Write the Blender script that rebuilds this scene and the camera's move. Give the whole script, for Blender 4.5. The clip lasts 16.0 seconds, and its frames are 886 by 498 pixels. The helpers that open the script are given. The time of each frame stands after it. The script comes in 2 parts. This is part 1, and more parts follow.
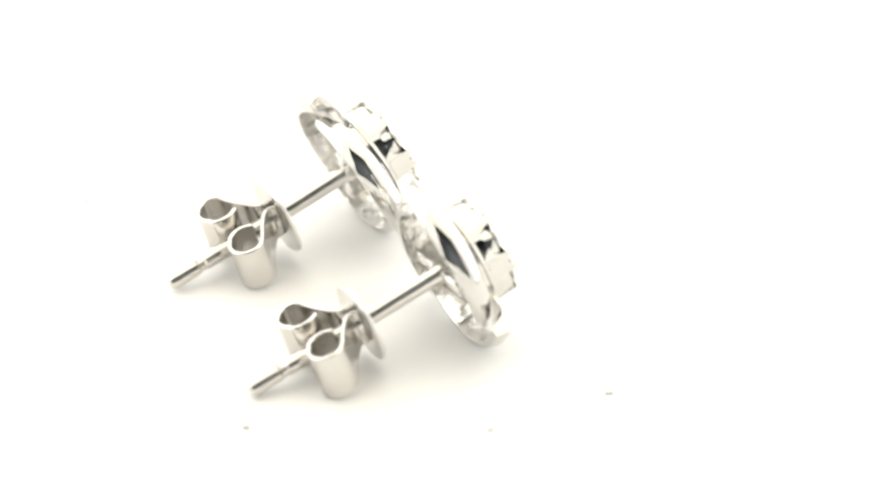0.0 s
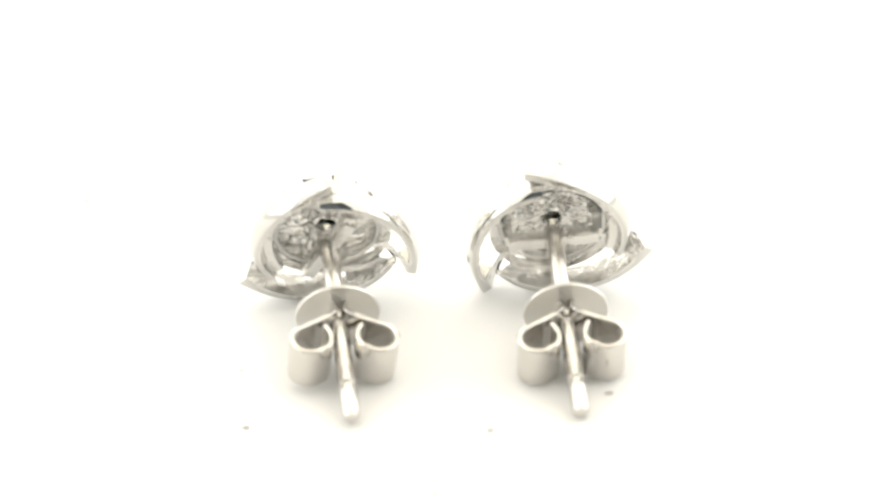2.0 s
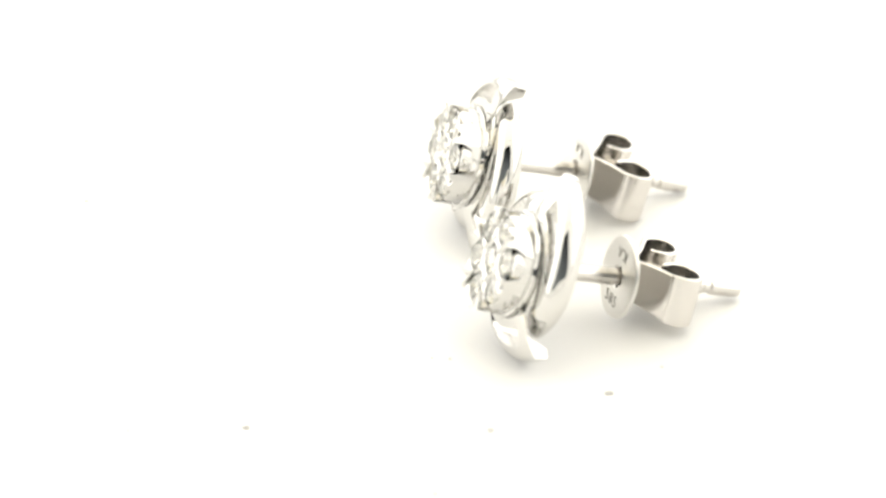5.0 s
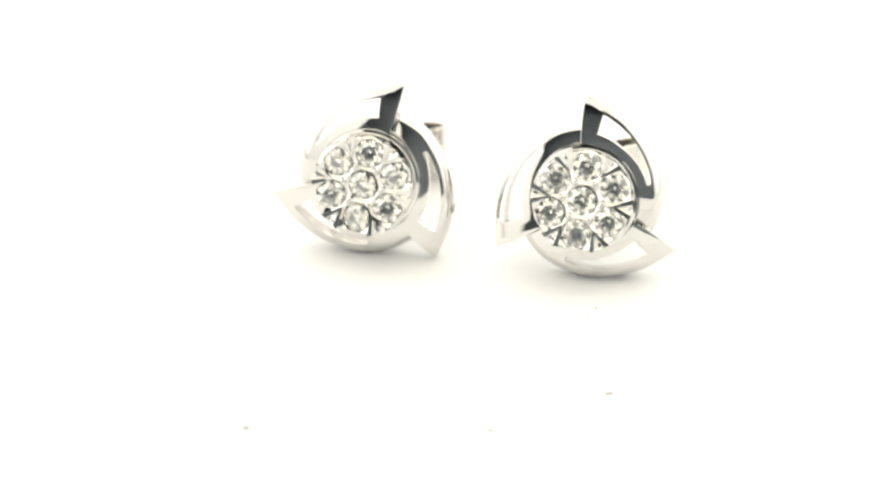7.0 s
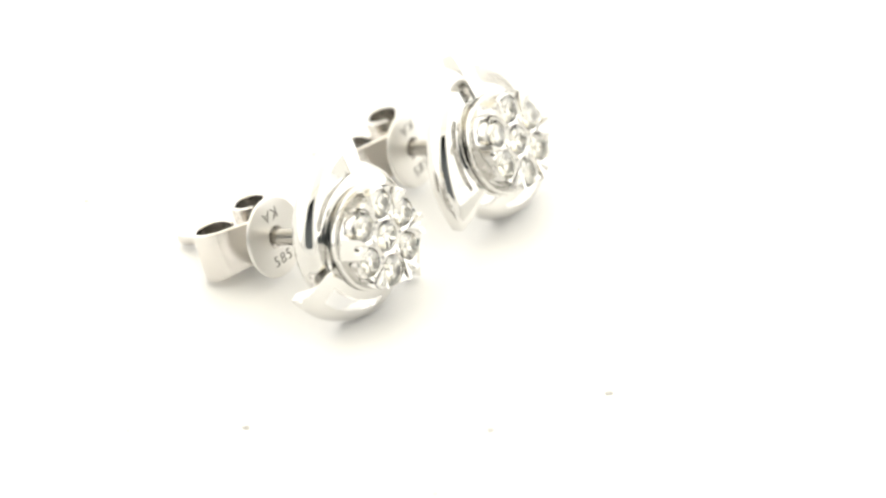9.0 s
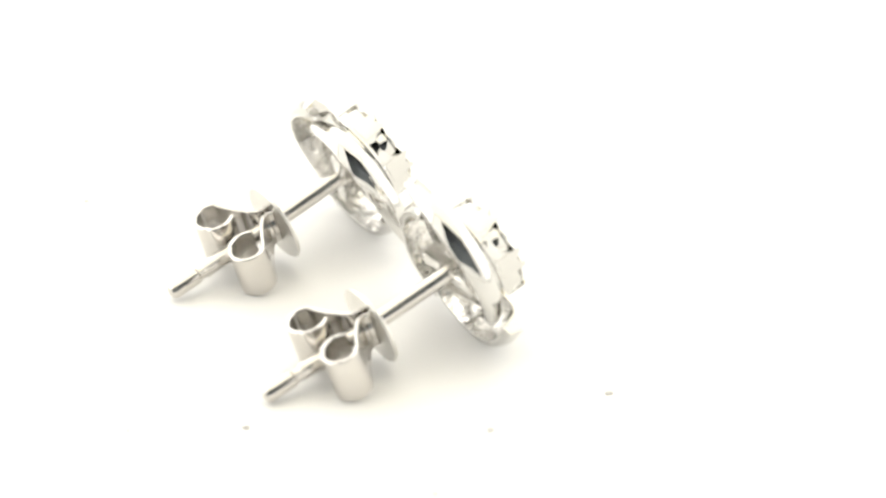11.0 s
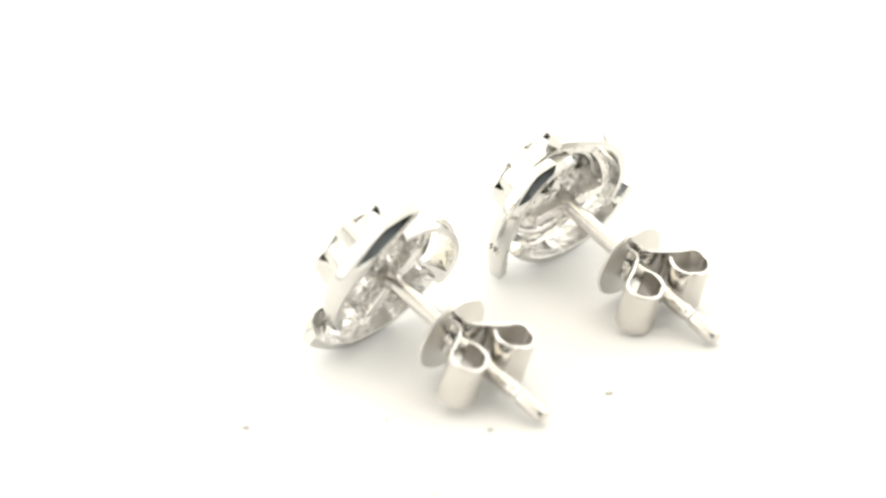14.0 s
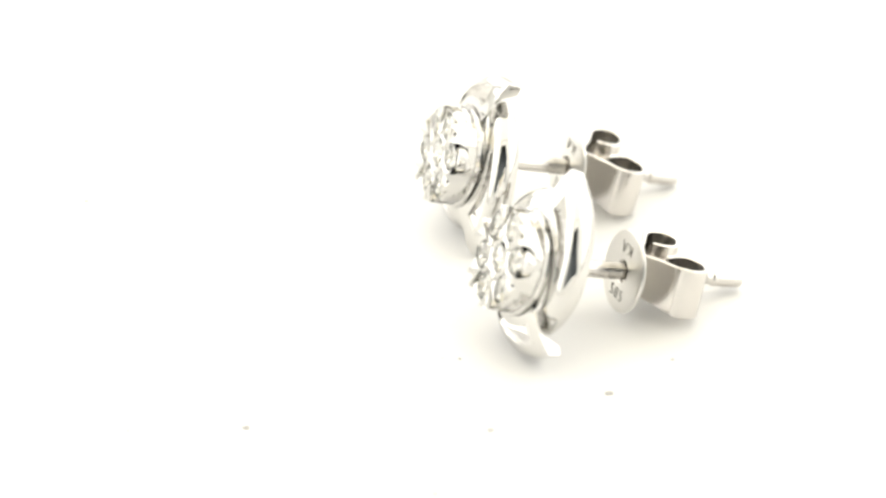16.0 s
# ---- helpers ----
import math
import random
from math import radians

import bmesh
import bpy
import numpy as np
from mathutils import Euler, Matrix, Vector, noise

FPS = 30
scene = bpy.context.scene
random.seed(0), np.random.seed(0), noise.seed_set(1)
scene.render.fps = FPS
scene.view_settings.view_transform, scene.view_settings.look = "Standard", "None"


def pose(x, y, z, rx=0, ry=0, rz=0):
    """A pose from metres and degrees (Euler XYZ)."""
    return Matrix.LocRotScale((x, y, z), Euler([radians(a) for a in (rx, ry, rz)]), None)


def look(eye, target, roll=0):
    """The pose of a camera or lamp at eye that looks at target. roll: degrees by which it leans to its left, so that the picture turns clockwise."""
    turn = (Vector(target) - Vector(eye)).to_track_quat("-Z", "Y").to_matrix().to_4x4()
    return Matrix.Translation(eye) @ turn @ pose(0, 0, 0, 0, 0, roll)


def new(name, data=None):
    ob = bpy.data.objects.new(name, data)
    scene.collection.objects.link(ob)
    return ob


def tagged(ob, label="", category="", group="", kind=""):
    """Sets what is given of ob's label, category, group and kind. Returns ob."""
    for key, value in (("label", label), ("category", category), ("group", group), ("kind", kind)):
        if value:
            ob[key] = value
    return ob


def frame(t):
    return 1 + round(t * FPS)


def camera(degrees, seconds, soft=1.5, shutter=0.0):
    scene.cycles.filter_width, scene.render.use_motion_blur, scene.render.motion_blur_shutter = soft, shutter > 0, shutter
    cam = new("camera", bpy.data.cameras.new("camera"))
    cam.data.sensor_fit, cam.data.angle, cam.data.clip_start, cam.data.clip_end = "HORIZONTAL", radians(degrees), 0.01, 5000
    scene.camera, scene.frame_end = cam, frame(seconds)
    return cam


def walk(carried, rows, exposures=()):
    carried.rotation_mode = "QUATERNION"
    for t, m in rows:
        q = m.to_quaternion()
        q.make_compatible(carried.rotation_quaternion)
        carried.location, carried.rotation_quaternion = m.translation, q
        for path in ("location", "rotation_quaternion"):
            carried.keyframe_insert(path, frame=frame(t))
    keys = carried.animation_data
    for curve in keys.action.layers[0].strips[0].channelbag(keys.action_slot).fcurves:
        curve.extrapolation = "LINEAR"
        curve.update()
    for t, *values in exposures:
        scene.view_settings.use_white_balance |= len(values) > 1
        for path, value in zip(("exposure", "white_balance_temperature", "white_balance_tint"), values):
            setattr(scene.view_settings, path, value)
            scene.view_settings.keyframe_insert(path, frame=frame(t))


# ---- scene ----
MM = 0.001
SPIN = 0.5770                      # turntable speed, radians a second

# ---- camera ----
cam = camera(15.535, 16.0, soft=2.6)
EYE = Vector((0.00041, -0.13245, 0.08098))
AIM = EYE + Vector((-0.00615, 0.85746, -0.51451)) * 0.158
cam.data.dof.use_dof = True
cam.data.dof.focus_distance = 0.1530
cam.data.dof.aperture_fstop = 38.0
walk(cam, [(0.0, look(EYE, AIM, -1.64)), (16.0, look(EYE, AIM, -1.64))], [(0.0, 0.06), (16.0, 0.06)])

# ---- light ----
world = bpy.data.worlds.new("room_dark")
world.use_nodes = True
world.node_tree.nodes["Background"].inputs[0].default_value = (0.9, 0.95, 1.0, 1)
world.node_tree.nodes["Background"].inputs[1].default_value = 0.02
scene.world = world


def area_lamp(name, size_x, size_y, watts, colour, at, target):
    data = bpy.data.lights.new(name, "AREA")
    data.shape, data.size, data.size_y = "RECTANGLE", size_x, size_y
    data.energy, data.color = watts, colour
    ob = new(name, data)
    ob.matrix_world = look(at, target)
    return ob


# daylight lamps outside shine through the tent's fabric: its roof, sides and back glow evenly
area_lamp("tent_roof_light", 0.58, 0.46, 0.50, (1.0, 0.86, 0.48), (0, 0.05, 0.492), (0, 0.0501, 0))
area_lamp("tent_side_light", 0.46, 0.46, 0.67, (0.99, 0.985, 0.98), (-0.292, 0.05, 0.245), (0, 0.05, 0.2451))
area_lamp("tent_side_light", 0.46, 0.46, 0.67, (0.99, 0.985, 0.98), (0.292, 0.05, 0.245), (0, 0.05, 0.2451))
area_lamp("tent_back_light", 0.56, 0.46, 0.76, (0.99, 0.985, 0.98), (0, 0.292, 0.245), (0, 0, 0.2451))


# ---- materials ----
def material(name, colour, rough=0.5, metal=0.0):
    m = bpy.data.materials.new(name)
    m.use_nodes = True
    b = m.node_tree.nodes["Principled BSDF"]
    b.inputs["Base Color"].default_value = (*colour, 1)
    b.inputs["Roughness"].default_value = rough
    b.inputs["Metallic"].default_value = metal
    return m, m.node_tree, b


def noise_node(nt, scale, detail=3.0):
    co = nt.nodes.new("ShaderNodeTexCoord")
    n = nt.nodes.new("ShaderNodeTexNoise")
    n.inputs["Scale"].default_value, n.inputs["Detail"].default_value = scale, detail
    nt.links.new(co.outputs["Object"], n.inputs["Vector"])
    return n


def ramp(nt, source, stops):
    r = nt.nodes.new("ShaderNodeValToRGB")
    for e, (p, c) in zip(r.color_ramp.elements, stops):
        e.position, e.color = p, (*c, 1)
    nt.links.new(source, r.inputs["Fac"])
    return r


def bump(nt, b, source, strength, distance):
    n = nt.nodes.new("ShaderNodeBump")
    n.inputs["Strength"].default_value, n.inputs["Distance"].default_value = strength, distance
    nt.links.new(source, n.inputs["Height"])
    nt.links.new(n.outputs["Normal"], b.inputs["Normal"])


def metal(name, colour, low, high, scale, relief, depth=0.00002):
    """Metal whose gloss and colour vary finely, with a faint relief."""
    m, nt, b = material(name, colour, low, 1.0)
    fine, wide = noise_node(nt, scale), noise_node(nt, scale * 0.12, 2.0)
    r = ramp(nt, fine.outputs["Fac"], [(0.3, (low,) * 3), (0.75, (high,) * 3)])
    nt.links.new(r.outputs["Color"], b.inputs["Roughness"])
    dull = tuple(c * 0.93 for c in colour)
    c = ramp(nt, wide.outputs["Fac"], [(0.3, dull), (0.7, colour)])
    nt.links.new(c.outputs["Color"], b.inputs["Base Color"])
    bump(nt, b, fine.outputs["Fac"], relief, depth)
    return m


GOLD = metal("polished_white_gold", (0.69, 0.68, 0.658), 0.02, 0.06, 2600, 0.06)
SATIN = metal("satin_white_gold", (0.69, 0.665, 0.632), 0.14, 0.26, 3200, 0.25)
CAST = metal("cast_white_gold", (0.82, 0.805, 0.78), 0.14, 0.32, 1500, 0.9, 0.00016)

PAD = metal("brushed_white_gold", (0.80, 0.785, 0.755), 0.34, 0.42, 3000, 0.08)

GEM = bpy.data.materials.new("diamond")
GEM.use_nodes = True
nt = GEM.node_tree
nt.nodes.remove(nt.nodes["Principled BSDF"])
glass = nt.nodes.new("ShaderNodeBsdfGlass")
glass.inputs["IOR"].default_value, glass.inputs["Roughness"].default_value = 2.42, 0.0
glass.inputs["Color"].default_value = (0.99, 0.985, 0.965, 1)
nt.links.new(glass.outputs[0], nt.nodes["Material Output"].inputs[0])

WHITE, nt, b = material("white_acrylic", (0.82, 0.815, 0.80), 0.55)
n = noise_node(nt, 140, 5)
c = ramp(nt, n.outputs["Fac"], [(0.3, (0.862, 0.860, 0.856)), (0.7, (0.888, 0.886, 0.882))])
nt.links.new(c.outputs["Color"], b.inputs["Base Color"])
bump(nt, b, noise_node(nt, 2500).outputs["Fac"], 0.05, 0.00002)
FABRIC, nt, b = material("white_tent_fabric", (0.80, 0.80, 0.79), 0.9)
n = noise_node(nt, 300, 4)
c = ramp(nt, n.outputs["Fac"], [(0.3, (0.83, 0.83, 0.82)), (0.7, (0.87, 0.87, 0.86))])
nt.links.new(c.outputs["Color"], b.inputs["Base Color"])
ROOM_PAINT, nt, b = material("grey_room_paint", (0.27, 0.30, 0.33), 0.8)
n = noise_node(nt, 20, 4)
c = ramp(nt, n.outputs["Fac"], [(0.3, (0.25, 0.28, 0.31)), (0.7, (0.29, 0.32, 0.35))])
nt.links.new(c.outputs["Color"], b.inputs["Base Color"])
DUST, nt, b = material("grey_dust", (0.46, 0.445, 0.42), 0.95)
bump(nt, b, noise_node(nt, 9000).outputs["Fac"], 0.5, 0.00002)
STAMP = metal("stamped_white_gold", (0.34, 0.33, 0.31), 0.4, 0.6, 3000, 0.4)


# ---- mesh helpers (millimetres in, metres out) ----
def mesh_of(name, bm, mat, sharp=32.0, smooth=True, inside=None):
    bm.normal_update()
    bmesh.ops.scale(bm, vec=(MM, MM, MM), verts=bm.verts)
    me = bpy.data.meshes.new(name)
    bm.to_mesh(me)
    bm.free()
    me.materials.append(mat)
    if inside:
        me.materials.append(inside)
    if smooth:
        me.polygons.foreach_set("use_smooth", [True] * len(me.polygons))
        me.set_sharp_from_angle(angle=radians(sharp))
    return me


def part(name, bm, mat, parent, label="", m=None, sharp=32.0, smooth=True, inside=None):
    ob = new(name, mesh_of(name, bm, mat, sharp, smooth, inside))
    ob.parent = parent
    if m is not None:
        ob.matrix_basis = m
    return tagged(ob, label)


def share(name, mesh, parent, m, label=""):
    ob = new(name, mesh)
    ob.parent, ob.matrix_basis = parent, m
    return tagged(ob, label)


def mm_pose(x, y, z, rz=0.0):
    return Matrix.Translation((x * MM, y * MM, z * MM)) @ Matrix.Rotation(radians(rz), 4, "Z")


def lathe(bm, profile, steps=48, closed=False, m=None):
    """Turns (r, z) points round Z."""
    rings = []
    for r, z in profile:
        if r < 1e-6:
            rings.append([bm.verts.new((0, 0, z))])
        else:
            rings.append([bm.verts.new((r * math.cos(math.tau * k / steps), r * math.sin(math.tau * k / steps), z)) for k in range(steps)])
    pairs = list(zip(rings, rings[1:])) + ([(rings[-1], rings[0])] if closed else [])
    for a, c in pairs:
        for k in range(steps):
            q = (k + 1) % steps
            if len(a) == 1 and len(c) == 1:
                continue
            if len(a) == 1:
                bm.faces.new((a[0], c[q], c[k]))
            elif len(c) == 1:
                bm.faces.new((a[k], a[q], c[0]))
            else:
                bm.faces.new((a[k], a[q], c[q], c[k]))
    if m is not None:
        bmesh.ops.transform(bm, matrix=m, verts=[v for r in rings for v in r])
    bmesh.ops.recalc_face_normals(bm, faces=bm.faces)


def bevel(bm, width, angle=40.0, segments=2):
    edges = [e for e in bm.edges if len(e.link_faces) == 2 and e.calc_face_angle(0) > radians(angle)]
    bmesh.ops.bevel(bm, geom=edges, offset=width, segments=segments, profile=0.6, affect="EDGES", clamp_overlap=True)


def table(x, pairs):
    """A smooth curve through (x, y) pairs."""
    xs, ys = [p[0] for p in pairs], [p[1] for p in pairs]
    x = min(max(x, xs[0]), xs[-1])
    i = max(0, min(len(xs) - 2, sum(1 for v in xs[1:] if v < x)))
    w = [(b - a) / (d - c) for a, b, c, d in zip(ys, ys[1:], xs, xs[1:])]
    slopes = [w[0]] + [(a + b) / 2 for a, b in zip(w, w[1:])] + [w[-1]]
    h = xs[i + 1] - xs[i]
    t = (x - xs[i]) / h
    return (ys[i] * (1 + 2 * t) * (1 - t) ** 2 + ys[i + 1] * t * t * (3 - 2 * t)
            + h * (slopes[i] * t * (1 - t) ** 2 - slopes[i + 1] * t * t * (1 - t)))


# ---- the setting ----
def box_mesh(bm, x0, x1, y0, y1, z0, z1):
    v = [bm.verts.new((x, y, z)) for z in (z0, z1) for y in (y0, y1) for x in (x0, x1)]
    for f in ((0, 2, 3, 1), (4, 5, 7, 6), (0, 1, 5, 4), (2, 6, 7, 3), (0, 4, 6, 2), (1, 3, 7, 5)):
        bm.faces.new([v[k] for k in f])


def slab(name, mat, label, category, *boxes):
    bm = bmesh.new()
    for bx in boxes:
        box_mesh(bm, *bx)
    ob = new(name, mesh_of(name, bm, mat, smooth=False))
    return tagged(ob, label, category, kind="structure")


DISC = 12.0                         # height of the turntable
slab("ground", FABRIC, "white fabric ground of the photo tent", "ground", (-820, 820, -440, 720, -DISC - 20, -DISC))
slab("wall_north", FABRIC, "white fabric wall of the photo tent", "wall", (-300, 300, 300, 306, -DISC, 500))
slab("wall_east", FABRIC, "white fabric wall of the photo tent", "wall", (300, 306, -206, 306, -DISC, 500))
slab("wall_west", FABRIC, "white fabric wall of the photo tent", "wall", (-306, -300, -206, 306, -DISC, 500))
slab("ceiling", FABRIC, "white fabric ceiling of the photo tent", "ceiling", (-306, 306, -206, 306, 500, 506))
slab("wall_south", FABRIC, "white fabric wall with an open slot", "wall",
     (-306, -140, -206, -200, -DISC, 500), (140, 306, -206, -200, -DISC, 500), (-140, 140, -206, -200, 350, 500), (-140, 140, -206, -200, -DISC, 26))
slab("room_wall", ROOM_PAINT, "grey wall of the unlit room", "wall", (-800, 800, -440, -420, -DISC, 800),
     (-800, 800, 700, 720, -DISC, 800), (-820, -800, -440, 720, -DISC, 800), (800, 820, -440, 720, -DISC, 800))
slab("room_ceiling", ROOM_PAINT, "grey ceiling of the unlit room", "ceiling", (-820, 820, -440, 720, 800, 820))


def make_turntable():
    bm = bmesh.new()
    lathe(bm, [(0, 0), (88, 0), (89.4, -0.4), (90, -1.5), (90, -DISC + 0.02), (0, -DISC + 0.02)], 128)
    ob = new("turntable", mesh_of("turntable", bm, WHITE))
    return tagged(ob, "round white acrylic turntable with a matt top", "turntable")


# ---- the earring ----
OUTER = [(-128, 3.42), (-113, 3.48), (-95, 3.54), (-71, 3.64), (-44, 3.88), (-20, 4.34), (-10, 4.62), (0, 4.96)]
HOLE_OUT = [(-78, 3.18), (-73, 3.23), (-57, 3.36), (-30, 3.70), (-13, 4.02)]
HOLE_IN = [(-78, 2.98), (-73, 2.98), (-55, 2.96), (-33, 2.96), (-13, 3.08)]
INNER = [(-128, 2.62), (-90, 2.58), (-60, 2.54), (-30, 2.50), (0, 2.58)]
FRONT = [(-128, -1.70), (-95, -1.42), (-40, -1.27), (0, -1.18)]
BACK = [(-128, -2.65), (-60, -2.75), (-20, -2.70), (0, -2.45)]
RAISE = [(-128, 0.30), (-100, 0.65), (-78, 0.95), (-13, 1.05), (0, 1.0)]   # the inner arm is shallower
SLOPE = 0.19                        # the front falls away outwards

BULGE = 7                           # steps over the outer wall's swell
WALL_BULGE = 0.15


def blade_mesh(side):
    """One swirl blade: a spike, an outer arm and an inner arm round a window. side: -1 sweeps clockwise, 1 the other way."""
    bm = bmesh.new()
    offs = [0, -4, -8, -13] + list(range(-16, -75, -3)) + [-78] + list(range(-82, -128, -4)) + [-128]
    offs = sorted(set(offs), reverse=True)
    top, low = {}, {}
    for i, a in enumerate(offs):
        ri, ro = table(a, INNER), table(a, OUTER)
        inside = -78 <= a <= -13
        h0 = table(a, HOLE_IN) if inside else ri + (ro - ri) * 0.45
        h1 = table(a, HOLE_OUT) if inside else ri + (ro - ri) * 0.62
        for j, r in enumerate((ri, h0, h1, h1 + 0.42 * (ro - h1), ro)):
            lead = 5.0 * (4.96 - r) / 2.4 * max(0.0, 1 + a / 30)
            ang = radians(a + lead) * -side
            dome = -SLOPE * (r - 2.5) - (0.0, 0.0, 0.0, 0.02, 0.16)[j]
            flare = (0.0, 0.0, -0.03, -0.06, -0.11)[j]
            top[i, j] = bm.verts.new((r * math.cos(ang), r * math.sin(ang), table(a, FRONT) + dome))
            low[i, j] = bm.verts.new(((r + flare) * math.cos(ang), (r + flare) * math.sin(ang), table(a, BACK) + (table(a, RAISE) if j < 2 else 0.8 * max(0.0, 1 + a / 13) if j == 2 else 0.0)))
        for k in range(1, BULGE):
            f = k / BULGE
            r = table(a, OUTER) - 0.11 * f + WALL_BULGE * min(1.0, -a / 18) * math.sin(math.pi * f)
            z = (table(a, FRONT) - SLOPE * (table(a, OUTER) - 2.5) - 0.18) * (1 - f) + table(a, BACK) * f
            low[i, 4 + k] = bm.verts.new((r * math.cos(ang), r * math.sin(ang), z))
    cells = [(i, j) for i in range(len(offs) - 1) for j in range(4)
             if not (j == 1 and offs[i] <= -13 and offs[i + 1] >= -78)]
    have = set(cells)
    for i, j in cells:
        c = ((i, j), (i + 1, j), (i + 1, j + 1), (i, j + 1))
        bm.faces.new([top[k] for k in c])
        bm.faces.new([low[k] for k in reversed(c)]).material_index = int(j < 3)
        for (da, db), (p, q) in (((0, -1), (0, 1)), ((1, 0), (1, 2)), ((0, 1), (2, 3)), ((-1, 0), (3, 0))):
            if (i + da, j + db) not in have:
                if db == 1 and j == 3:              # the outer wall bulges
                    rows = [(top[c[q]], top[c[p]])] + [(low[c[q][0], 4 + k], low[c[p][0], 4 + k]) for k in range(1, BULGE)] + [(low[c[q]], low[c[p]])]
                    for (u0, u1), (v0, v1) in zip(rows, rows[1:]):
                        bm.faces.new((u0, u1, v1, v0))
                elif db == 0 and c[p][1] + c[q][1] == 7:
                    rim = [low[c[p][0], 4 + k] for k in range(1, BULGE)]
                    if c[p][1] == 4:
                        bm.faces.new([top[c[q]], top[c[p]]] + rim + [low[c[p]], low[c[q]]])
                    else:
                        bm.faces.new([top[c[q]], top[c[p]], low[c[p]], low[c[q]]] + rim[::-1])
                else:
                    bm.faces.new((top[c[q]], top[c[p]], low[c[p]], low[c[q]])).material_index = int(db == -1)
    bmesh.ops.recalc_face_normals(bm, faces=bm.faces)
    bevel(bm, 0.12, 48.0, 3)
    return mesh_of("blade", bm, GOLD, 38.0, inside=CAST)


def gem_mesh():
    """A round brilliant, 1.36 across, table at z = 0.19."""
    bm = bmesh.new()
    n = 16
    ring = lambda r, z, k, off=0.0: [bm.verts.new((r * math.cos(math.tau * (i + off) / k), r * math.sin(math.tau * (i + off) / k), z)) for i in range(k)]
    tab, mid, gir, low = ring(0.41, 0.20, 8), ring(0.57, 0.115, 8, 0.5), ring(0.73, 0.015, n), ring(0.73, -0.015, n)
    pav, tip = ring(0.28, -0.435, 8, 0.5), bm.verts.new((0, 0, -0.645))
    bm.faces.new(tab)
    for i in range(8):
        k = (i + 1) % 8
        bm.faces.new((tab[i], mid[i], tab[k]))
        bm.faces.new((mid[i], gir[(2 * i + 2) % n], tab[k]))
        bm.faces.new((mid[i], tab[i], gir[2 * i]))
        bm.faces.new((mid[i], gir[2 * i], gir[2 * i + 1]))
        bm.faces.new((mid[i], gir[2 * i + 1], gir[(2 * i + 2) % n]))
        bm.faces.new((pav[i], low[2 * i + 1], low[2 * i]))
        bm.faces.new((pav[i], low[(2 * i + 2) % n], low[2 * i + 1]))
        bm.faces.new((pav[i], pav[k], low[2 * k]))
        bm.faces.new((pav[i], tip, pav[k]))
    for i in range(n):
        k = (i + 1) % n
        bm.faces.new((gir[i], low[i], low[k], gir[k]))
    bmesh.ops.scale(bm, vec=(0.93, 0.93, 0.93), verts=bm.verts)
    bmesh.ops.recalc_face_normals(bm, faces=bm.faces)
    return mesh_of("gem", bm, GEM, smooth=False)


def prong_mesh():
    """A bright-cut wedge at the rim between two stones: raised V edges round a sunk facet."""
    bm = bmesh.new()
    half = 0.50
    rim, apex = 2.42, 1.42
    pts = [(apex, 0.0), (rim - 0.05, half), (rim, 0.0), (rim - 0.05, -half)]
    inner = [(apex + 0.22, 0.0), (rim - 0.03, half - 0.24), (rim + 0.01, 0.0), (rim - 0.03, -half + 0.24)]
    up = (0.18, 0.31, 0.31, 0.31)
    sunk = (0.16, 0.20, 0.04, 0.20)
    o = [bm.verts.new((*p, z)) for p, z in zip(pts, up)]
    n = [bm.verts.new((*p, z)) for p, z in zip(inner, (0.19, 0.31, 0.31, 0.31))]
    s = [bm.verts.new((*p, z)) for p, z in zip(inner, sunk)]
    base = [bm.verts.new((*p, -0.95)) for p in pts]
    bm.faces.new((o[0], o[1], n[1], n[0]))
    bm.faces.new((o[0], n[0], n[3], o[3]))
    bm.faces.new((n[0], n[1], s[1], s[0]))
    bm.faces.new((n[0], s[0], s[3], n[3]))
    bm.faces.new((s[0], s[1], s[2]))
    bm.faces.new((s[0], s[2], s[3]))
    bm.faces.new((o[1], o[0], base[0], base[1]))
    bm.faces.new((o[0], o[3], base[3], base[0]))
    bm.faces.new((n[1], o[1], base[1]))
    bm.faces.new((s[1], n[1], base[1]))
    bm.faces.new((s[2], s[1], base[1], base[2]))
    bm.faces.new((s[3], s[2], base[2], base[3]))
    bm.faces.new((n[3], s[3], base[3]))
    bm.faces.new((o[3], n[3], base[3]))
    bmesh.ops.recalc_face_normals(bm, faces=bm.faces)
    return mesh_of("prong", bm, GOLD, 20.0)


def seat_mesh():
    bm = bmesh.new()
    lathe(bm, [(0.79, -0.10), (0.715, -0.05), (0.688, -0.03), (0.62, -0.12), (0.47, -0.50), (0.48, -0.86), (0.55, -0.90), (0.74, -0.86), (0.81, -0.40)], 24, closed=True)
    return mesh_of("stone_seat", bm, GOLD)


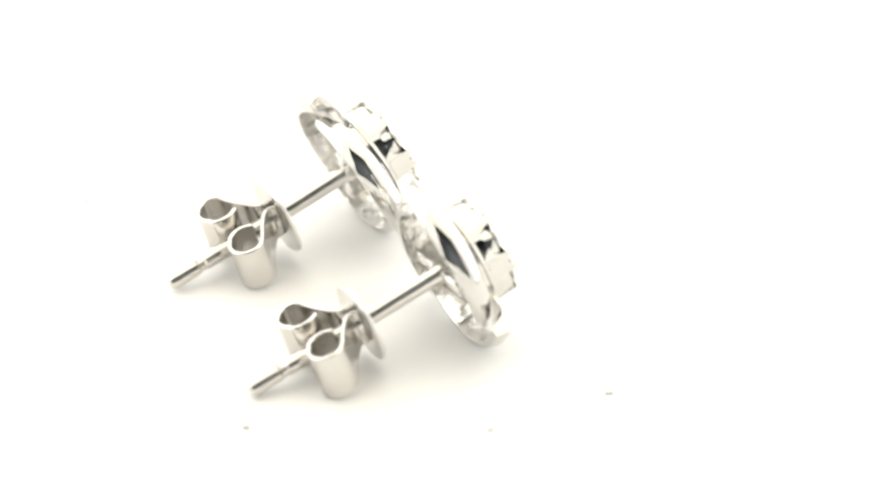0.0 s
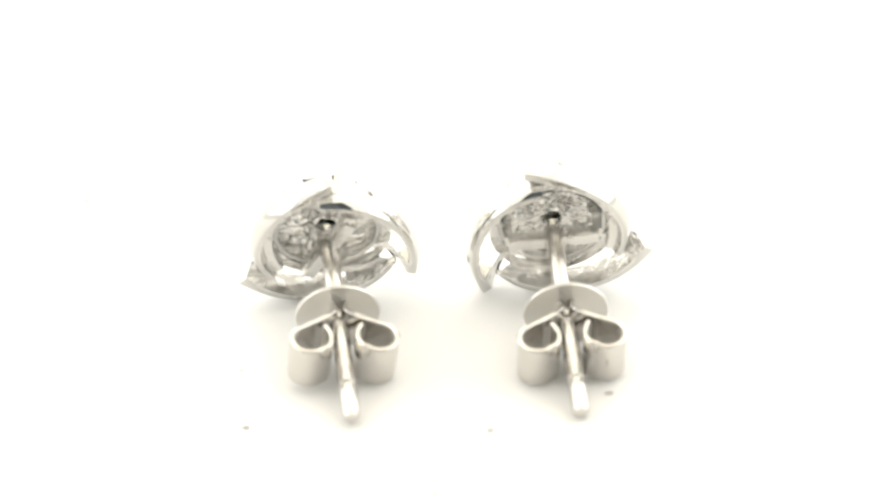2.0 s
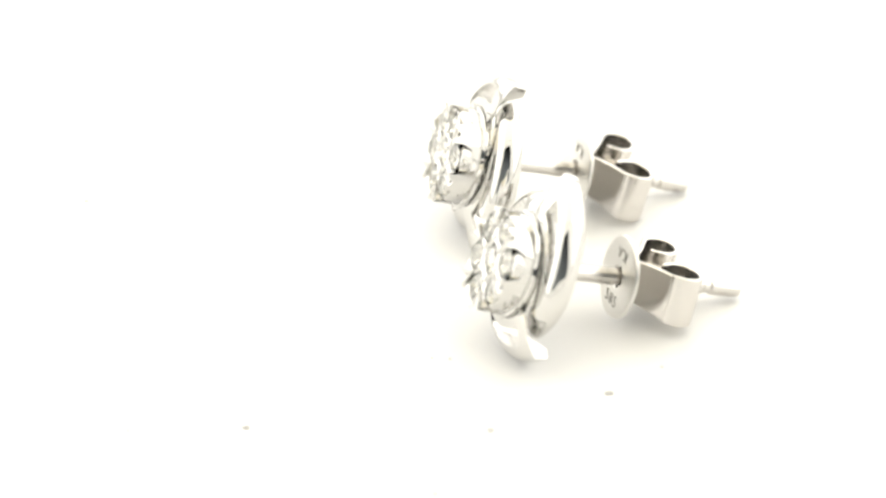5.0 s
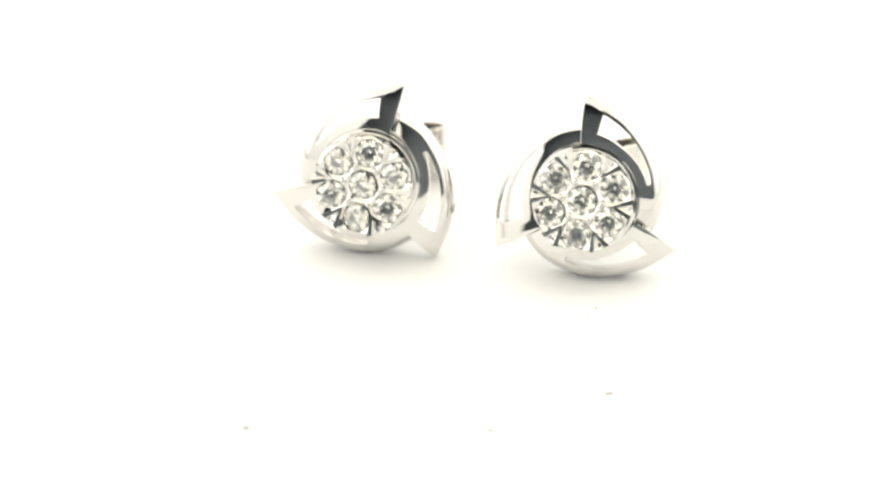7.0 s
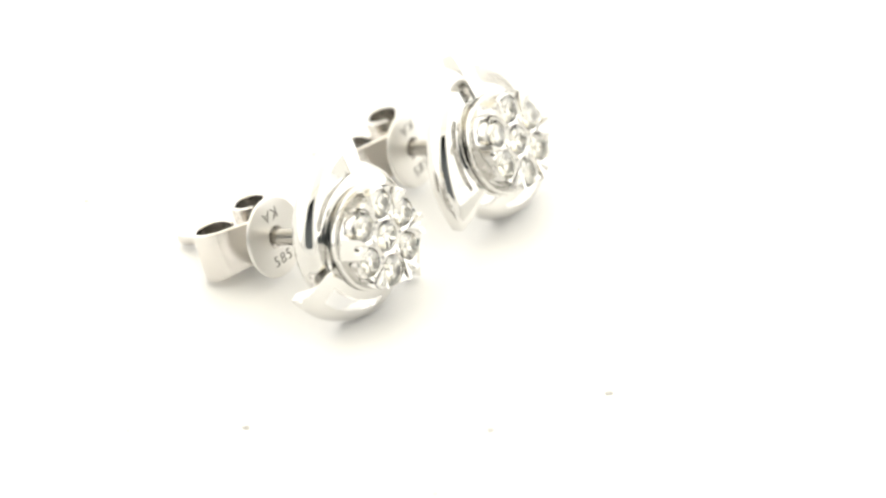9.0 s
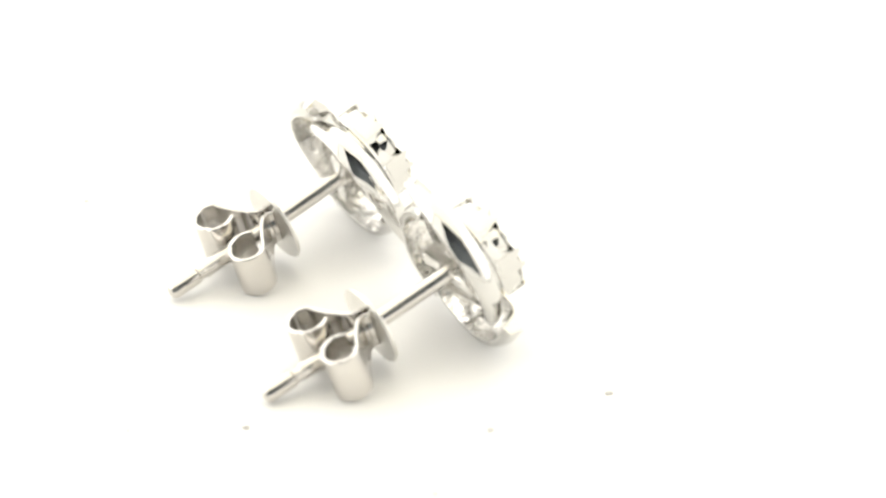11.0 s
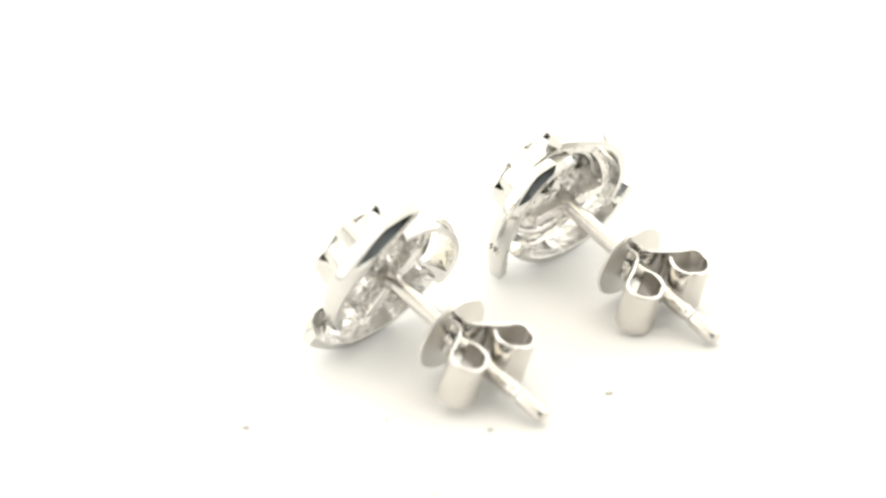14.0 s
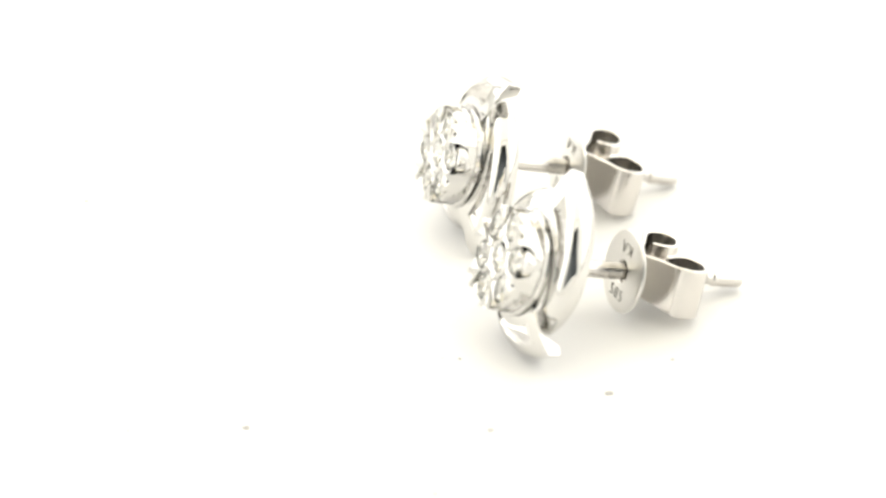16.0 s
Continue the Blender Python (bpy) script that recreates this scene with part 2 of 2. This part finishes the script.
def face_plate_bmesh(turn):
    """The bright-cut metal sheet between the seven stones: it rises from each stone's edge to the ridges between them."""
    bm = bmesh.new()
    middles = [(0.0, 0.0)] + [(1.62 * math.cos(radians(turn + 60 * k)), 1.62 * math.sin(radians(turn + 60 * k))) for k in range(6)]
    steps, hole = 72, 0.69
    for x0, y0 in middles:
        inner, outer = [], []
        for k in range(steps):
            a = radians(turn) + math.tau * k / steps
            ca, sa = math.cos(a), math.sin(a)
            reach = 9.0
            for x1, y1 in middles:
                d = math.hypot(x1 - x0, y1 - y0)
                if d > 0.1:
                    c = (ca * (x1 - x0) + sa * (y1 - y0)) / d
                    if c > 0.05:
                        reach = min(reach, d / 2 / c)
            along_r = ca * x0 + sa * y0
            reach = min(reach, -along_r + math.sqrt(max(0.0, along_r ** 2 + 2.32 ** 2 - x0 * x0 - y0 * y0)))
            reach = max(reach, hole + 0.02)
            inner.append(bm.verts.new((x0 + hole * ca, y0 + hole * sa, -0.03)))
            outer.append(bm.verts.new((x0 + reach * ca, y0 + reach * sa, 0.01 + 0.42 * min(0.3, reach - hole))))
        for k in range(steps):
            q = (k + 1) % steps
            bm.faces.new((inner[k], outer[k], outer[q], inner[q]))
    bmesh.ops.remove_doubles(bm, verts=bm.verts, dist=0.004)
    bmesh.ops.recalc_face_normals(bm, faces=bm.faces)
    bmesh.ops.solidify(bm, geom=bm.faces[:], thickness=0.05)
    return bm


def bead_mesh():
    bm = bmesh.new()
    lathe(bm, [(0, 0.20), (0.09, 0.18), (0.16, 0.12), (0.20, 0.02), (0.20, -0.5), (0, -0.5)], 14)
    return mesh_of("bead", bm, GOLD, 50.0)


def cup_bmesh(turn):
    """The round wall under the stones, scalloped where each outer stone shows, with two steps below."""
    bm = bmesh.new()
    steps = 120
    rows = []
    for r, z in ((2.25, -0.90), (2.25, None), (2.39, None), (2.40, -0.85), (2.40, -0.96), (2.52, -1.00), (2.54, -1.16), (2.42, -1.20),
                 (2.42, -1.34), (2.58, -1.38), (2.60, -1.50), (2.48, -1.56), (2.32, -1.54), (2.25, -1.42)):
        row = []
        for k in range(steps):
            a = 360 * k / steps
            if z is None:
                d = (a - turn + 30) % 60 - 30           # 0 at a stone
                h = -0.55 + 0.55 * max(0.0, min(1.0, (abs(d) - 14) / 4))
            else:
                h = z
            row.append(bm.verts.new((r * math.cos(radians(a)), r * math.sin(radians(a)), h)))
        rows.append(row)
    for a, c in zip(rows, rows[1:] + rows[:1]):
        for k in range(steps):
            q = (k + 1) % steps
            bm.faces.new((a[k], a[q], c[q], c[k])).material_index = int(a in (rows[-1], rows[-2]) or a is rows[0])
    bmesh.ops.recalc_face_normals(bm, faces=bm.faces)
    return bm


def back_plate_bmesh(turn):
    """The rough cast sheet behind the stones: a hole at the middle stone, a drilled dimple behind each outer one, lumps between."""
    bm = bmesh.new()
    steps, rings = 96, [0.48, 0.53, 0.59] + [0.66 + 0.115 * k for k in range(15)]
    front = [bm.verts.new((rings[0] * math.cos(math.tau * k / steps), rings[0] * math.sin(math.tau * k / steps), -0.72)) for k in range(steps)]
    rows = [front]
    for r in rings:
        row = []
        for k in range(steps):
            a = math.tau * k / steps
            x, y = r * math.cos(a), r * math.sin(a)
            z = -0.98 + 0.10 * noise.noise(Vector((x * 2.3, y * 2.3, turn))) + 0.05 * noise.noise(Vector((x * 6.0, y * 6.0, turn)))
            for q in range(6):
                b = radians(turn + 60 * q)
                d = math.hypot(x - 1.56 * math.cos(b), y - 1.56 * math.sin(b))
                z += 0.22 * max(0.0, min(1.0, (0.42 - d) / 0.12)) - 0.07 * math.exp(-((d - 0.56) / 0.1) ** 2)
            if r < 0.6:
                z -= 0.10 * (0.6 - r) / 0.12
            row.append(bm.verts.new((x, y, z)))
        rows.append(row)
    rows.append([bm.verts.new((2.27 * math.cos(math.tau * k / steps), 2.27 * math.sin(math.tau * k / steps), -0.72)) for k in range(steps)])
    for a, c in zip(rows, rows[1:] + rows[:1]):
        for k in range(steps):
            q = (k + 1) % steps
            bm.faces.new((a[k], a[q], c[q], c[k]))
    bmesh.ops.recalc_face_normals(bm, faces=bm.faces)
    return bm


def hallmark(text, size, parent, m):
    """Stamped writing, sunk dark into the metal."""
    curve = bpy.data.curves.new("hallmark", "FONT")
    curve.body, curve.size, curve.extrude = text, size * MM, 0.012 * MM
    curve.offset = -0.010 * MM
    curve.align_x, curve.align_y, curve.space_character = "CENTER", "CENTER", 1.2
    maker = new("hallmark_curve", curve)
    me = bpy.data.meshes.new_from_object(maker)
    bpy.data.objects.remove(maker)
    bpy.data.curves.remove(curve)
    me.materials.clear()
    me.materials.append(STAMP)
    return share("hallmark", me, parent, m, "stamped hallmark " + text)


def strip(bm, path, half0, half1, thick, lift=0.0):
    """A band of metal that follows (u, w) points in the X-Z plane; its width lies along Y."""
    n = len(path)
    rows = []
    for i, (u, w) in enumerate(path):
        a, c = path[max(0, i - 1)], path[min(n - 1, i + 1)]
        tx, tz = c[0] - a[0], c[1] - a[1]
        l = math.hypot(tx, tz) or 1.0
        nx, nz = -tz / l * thick / 2, tx / l * thick / 2
        h = half0 + (half1 - half0) * min(1.0, i / (n * 0.3))
        rows.append([bm.verts.new(p) for p in ((u + nx, -h, w + nz), (u + nx, h + lift, w + nz), (u - nx, h + lift, w - nz), (u - nx, -h, w - nz))])
    for a, c in zip(rows, rows[1:]):
        for k in range(4):
            q = (k + 1) % 4
            bm.faces.new((a[k], a[q], c[q], c[k]))
    bm.faces.new(rows[0][::-1])
    bm.faces.new(rows[-1])
    bmesh.ops.recalc_face_normals(bm, faces=bm.faces)


def facing(centre, elevation, bearing):
    """The rest pose of an earring: origin at the middle stone, Z out of its face, Y upwards."""
    e, b = radians(elevation), radians(bearing)
    z = Vector((math.cos(e) * math.cos(b), math.cos(e) * math.sin(b), math.sin(e)))
    x = Vector((0, 0, 1)).cross(z).normalized()
    m = Matrix((x, z.cross(x), z)).transposed().to_4x4()
    m.translation = Vector(centre) * MM
    return m


def along(start, end, distance):
    """The pose, in metres, on a post's line at a distance in millimetres from its start; Z points back to the start."""
    start, end = Vector(start) * MM, Vector(end) * MM
    z = (start - end).normalized()
    x = Vector((0, 0, 1)).cross(z).normalized()
    m = Matrix((x, z.cross(x), z)).transposed().to_4x4()
    m.translation = start - z * distance * MM
    return m


GEM_MESH, PRONG_MESH, SEAT_MESH, BEAD_MESH = gem_mesh(), prong_mesh(), seat_mesh(), bead_mesh()
BLADES = {-1: blade_mesh(-1), 1: blade_mesh(1)}


def make_earring(side, tip, stone, bar, rest, pin, label):
    """side: way of the swirl; tip, stone, bar: angles of the first spike, the first outer stone and the crossbar; pin: the post's free end."""
    ring = new("stud_earring")
    tagged(ring, label, "earring", "pair of stud earrings")
    setting = part("setting", cup_bmesh(stone), GOLD, ring, "round stepped white gold cup", inside=CAST)
    part("face_plate", face_plate_bmesh(stone), GOLD, setting, "bright-cut white gold sheet between the stones", sharp=20.0)
    share("stone_seat", SEAT_MESH, setting, mm_pose(0, 0, 0))
    share("gem", GEM_MESH, setting, mm_pose(0, 0, 0.04, 11) @ pose(0, 0, 0, 3, -4), "clear brilliant-cut diamond")
    for k in range(6):
        a = radians(stone + 60 * k)
        x, y = 1.62 * math.cos(a), 1.62 * math.sin(a)
        share("stone_seat", SEAT_MESH, setting, mm_pose(x, y, -0.02, 0))
        share("gem", GEM_MESH, setting, mm_pose(x, y, 0, 17 * k) @ pose(0, 0, 0, 5 * math.sin(2.1 * k + stone), 5 * math.cos(3.7 * k + stone)), "clear brilliant-cut diamond")
        share("prong", PRONG_MESH, setting, mm_pose(0, 0, 0, stone + 30 + 60 * k))
        c = radians(stone + 30 + 60 * k)
        share("bead", BEAD_MESH, setting, mm_pose(0.96 * math.cos(c), 0.96 * math.sin(c), 0.02))
    for k in range(3):
        blade = share("blade", BLADES[side], ring, mm_pose(0, 0, 0, tip + 120 * k))
        if side == 1 and k == 2:
            a, lean = radians(30), radians(13)
            r, t = Vector((math.cos(a), math.sin(a), 0)), Vector((-math.sin(a), math.cos(a), 0))
            n, up = r * math.cos(lean) + t * math.sin(lean), t * math.cos(lean) - r * math.sin(lean)
            m = Matrix((Vector((0, 0, -1)), up, n)).transposed().to_4x4()
            m.translation = (r * (table(-30, OUTER) - 0.045 + WALL_BULGE + 0.012) + Vector((0, 0, -2.2))) * MM
            hallmark("4K", 0.62, blade, m)
    bm = back_plate_bmesh(stone)
    part("back_plate", bm, CAST, setting, "rough cast plate behind the stones")
    bm = bmesh.new()
    box_mesh(bm, -2.12, 2.12, -0.30, 0.30, -0.32, 0.32)
    bmesh.ops.subdivide_edges(bm, edges=[e for e in bm.edges if abs(e.verts[0].co.x - e.verts[1].co.x) > 1], cuts=22)
    for v in bm.verts:
        wob = noise.noise(v.co * 1.7 + Vector((bar, 0, 0)))
        v.co += Vector((0, 0.05, 0.07)) * wob
    bevel(bm, 0.09, 40.0)
    crossbar = part("crossbar", bm, CAST, ring, "rough cast bar across the open back", mm_pose(0, 0, -2.36, bar))
    for end in (-1, 1):
        bm = bmesh.new()
        box_mesh(bm, -0.20, 0.20, -0.27, 0.27, 0.0, 1.1)
        bevel(bm, 0.08, 40.0)
        part("strut", bm, CAST, crossbar, "", mm_pose(2.08 * end, 0, 0.05))
    root = rest @ Vector((0, 0, -1.95 * MM)) / MM
    length = (root - Vector(pin)).length
    bm = bmesh.new()
    lathe(bm, [(0, 0), (0.50, 0), (0.52, -0.6), (0.41, -0.85), (0.40, -length + 2.0), (0.33, -length + 1.92), (0.33, -length + 1.65), (0.40, -length + 1.55),
               (0.40, -length + 0.25), (0.33, -length + 0.06), (0.18, -length), (0, -length)], 32)
    part("post", bm, SATIN, ring, "straight ear post with a notch near its end", rest.inverted() @ along(root, pin, 0.0))
    return ring


def make_back(label):
    """A butterfly clutch; origin at its pad, +Z towards the earring's front."""
    back = new("earring_back")
    tagged(back, label, "earring back", "pair of earring backs")
    bm = bmesh.new()
    lathe(bm, [(0.50, 0.06), (0.58, 0.15), (1.80, 0.13), (1.92, 0.09), (1.97, 0.0), (1.93, -0.09), (1.70, -0.06), (0.66, 0.0), (0.50, -0.05)], 56, closed=True)
    pad = part("pad", bm, PAD, back, "polished round friction pad")
    hallmark("585", 0.78, pad, Matrix.Translation((0, -1.12 * MM, 0.155 * MM)) @ Matrix.Rotation(radians(0.9), 4, "X"))
    hallmark("KA", 0.78, pad, Matrix.Translation((0, 1.16 * MM, 0.155 * MM)) @ Matrix.Rotation(radians(-0.9), 4, "X") @ Matrix.Rotation(math.pi, 4, "Z"))
    bm = bmesh.new()
    lathe(bm, [(0.42, -0.08), (0.52, -0.05), (0.60, -0.16), (0.55, -0.34), (0.62, -0.44), (0.56, -0.58), (0.44, -0.60)], 28, closed=True)
    part("collar", bm, SATIN, back, "pinched collar round the post")
    for s in (1, -1):
        knots = [(0.34, -0.02), (0.22, -0.30), (0.32, -0.62), (0.72, -0.96), (1.24, -1.30), (1.82, -1.62)]
        for k in range(11):
            a = radians(48 - 18.5 * k)
            knots.append((1.56 + 0.80 * math.cos(a), -2.38 + 0.80 * math.sin(a)))
        knots += [(0.80, -2.86), (0.62, -2.52), (0.60, -2.16), (0.70, -1.84), (0.86, -1.58)]
        path = []
        for a, b, c, d in zip(knots[:1] + knots, knots, knots[1:], knots[2:] + knots[-1:]):
            for k in range(3):
                t = k / 3
                path.append(tuple(0.5 * (2 * q + (r - p) * t + (2 * p - 5 * q + 4 * r - e) * t * t + (3 * q - p - 3 * r + e) * t ** 3)
                                  for p, q, r, e in zip(a, b, c, d)))
        path = [(u * s, w) for u, w in path + knots[-1:]]
        bm = bmesh.new()
        strip(bm, path, 0.92, 1.20, 0.2)
        bevel(bm, 0.04, 60.0, 1)
        part("scroll", bm, SATIN, back, "curled spring leaf")
    return back


def make_speck(name, x, y, size, label, seed):
    """A crumb on the table, a fraction of a millimetre across: lint, and stand-ins for sensor dust."""
    rng = random.Random(seed)
    bm = bmesh.new()
    bmesh.ops.create_icosphere(bm, subdivisions=2, radius=size)
    for v in bm.verts:
        k = 0.75 + 0.5 * rng.random()
        v.co = Vector((v.co.x * k * 1.2, v.co.y * k * 0.8, v.co.z * 0.35 * k + size * 0.25))
    ob = new(name, mesh_of(name, bm, DUST))
    ob.matrix_basis = mm_pose(x, y, 0)
    # the group also holds the stand-ins for sensor dust
    return tagged(ob, label, "dust", "dust on the table")


def stand(thing, rest):
    """Key a thing that rides on the turntable."""
    walk(thing, [(0.25 * k, Matrix.Rotation(SPIN * 0.25 * k, 4, "Z") @ rest) for k in range(65)])


LEFT_PIN, RIGHT_PIN = (-13.56, -0.86, 0.46), (-9.35, -10.13, 0.40)
LEFT_REST = facing((-3.12, 5.23, 4.43), 23.6, 29.2)
RIGHT_REST = facing((1.50, -4.29, 4.23), 17.9, 26.8)

turntable = make_turntable()
left = make_earring(-1, 92.3, 83.4, 118, LEFT_REST, LEFT_PIN, "white gold stud earring with seven diamonds and blades swirling clockwise")
right = make_earring(1, 72.3, 80.1, -4, RIGHT_REST, RIGHT_PIN, "white gold stud earring with seven diamonds and blades swirling anticlockwise")
left_back = make_back("white gold butterfly back pushed onto an ear post")
right_back = make_back("white gold butterfly back pushed onto an ear post")

# still crumbs stand in for camera sensor dust; they don't turn with the table
for k, (x, y, size) in enumerate(((5.99, 17.62, 0.13), (-18.33, 7.97, 0.12), (-9.45, -12.56, 0.15), (6.82, -10.51, 0.15),
                                  (1.42, -13.22, 0.13), (-1.06, -17.99, 0.12), (-14.71, -12.55, 0.10))):
    make_speck("sensor_speck", x, y, size, "pale grey still speck standing in for dust on the camera sensor", k)
LINT = [make_speck("lint", x, y, size, "tiny dark crumb of lint turning with the table", 20 + k)
        for k, (x, y, size) in enumerate(((-0.74, 7.25, 0.06), (-1.55, 7.17, 0.06), (-11.17, 5.81, 0.07), (-9.62, -3.95, 0.04)))]


def motions():
    stand(turntable, Matrix())
    for speck in LINT:
        stand(speck, speck.matrix_basis.copy())
    stand(left, LEFT_REST)
    stand(right, RIGHT_REST)
    stand(left_back, along(LEFT_PIN, LEFT_REST @ Vector((0, 0, -1.95 * MM)) / MM, 6.2) @ Matrix.Rotation(math.pi, 4, "Y") @ Matrix.Rotation(radians(5), 4, "Z"))
    stand(right_back, along(RIGHT_PIN, RIGHT_REST @ Vector((0, 0, -1.95 * MM)) / MM, 6.0) @ Matrix.Rotation(math.pi, 4, "Y"))


motions()
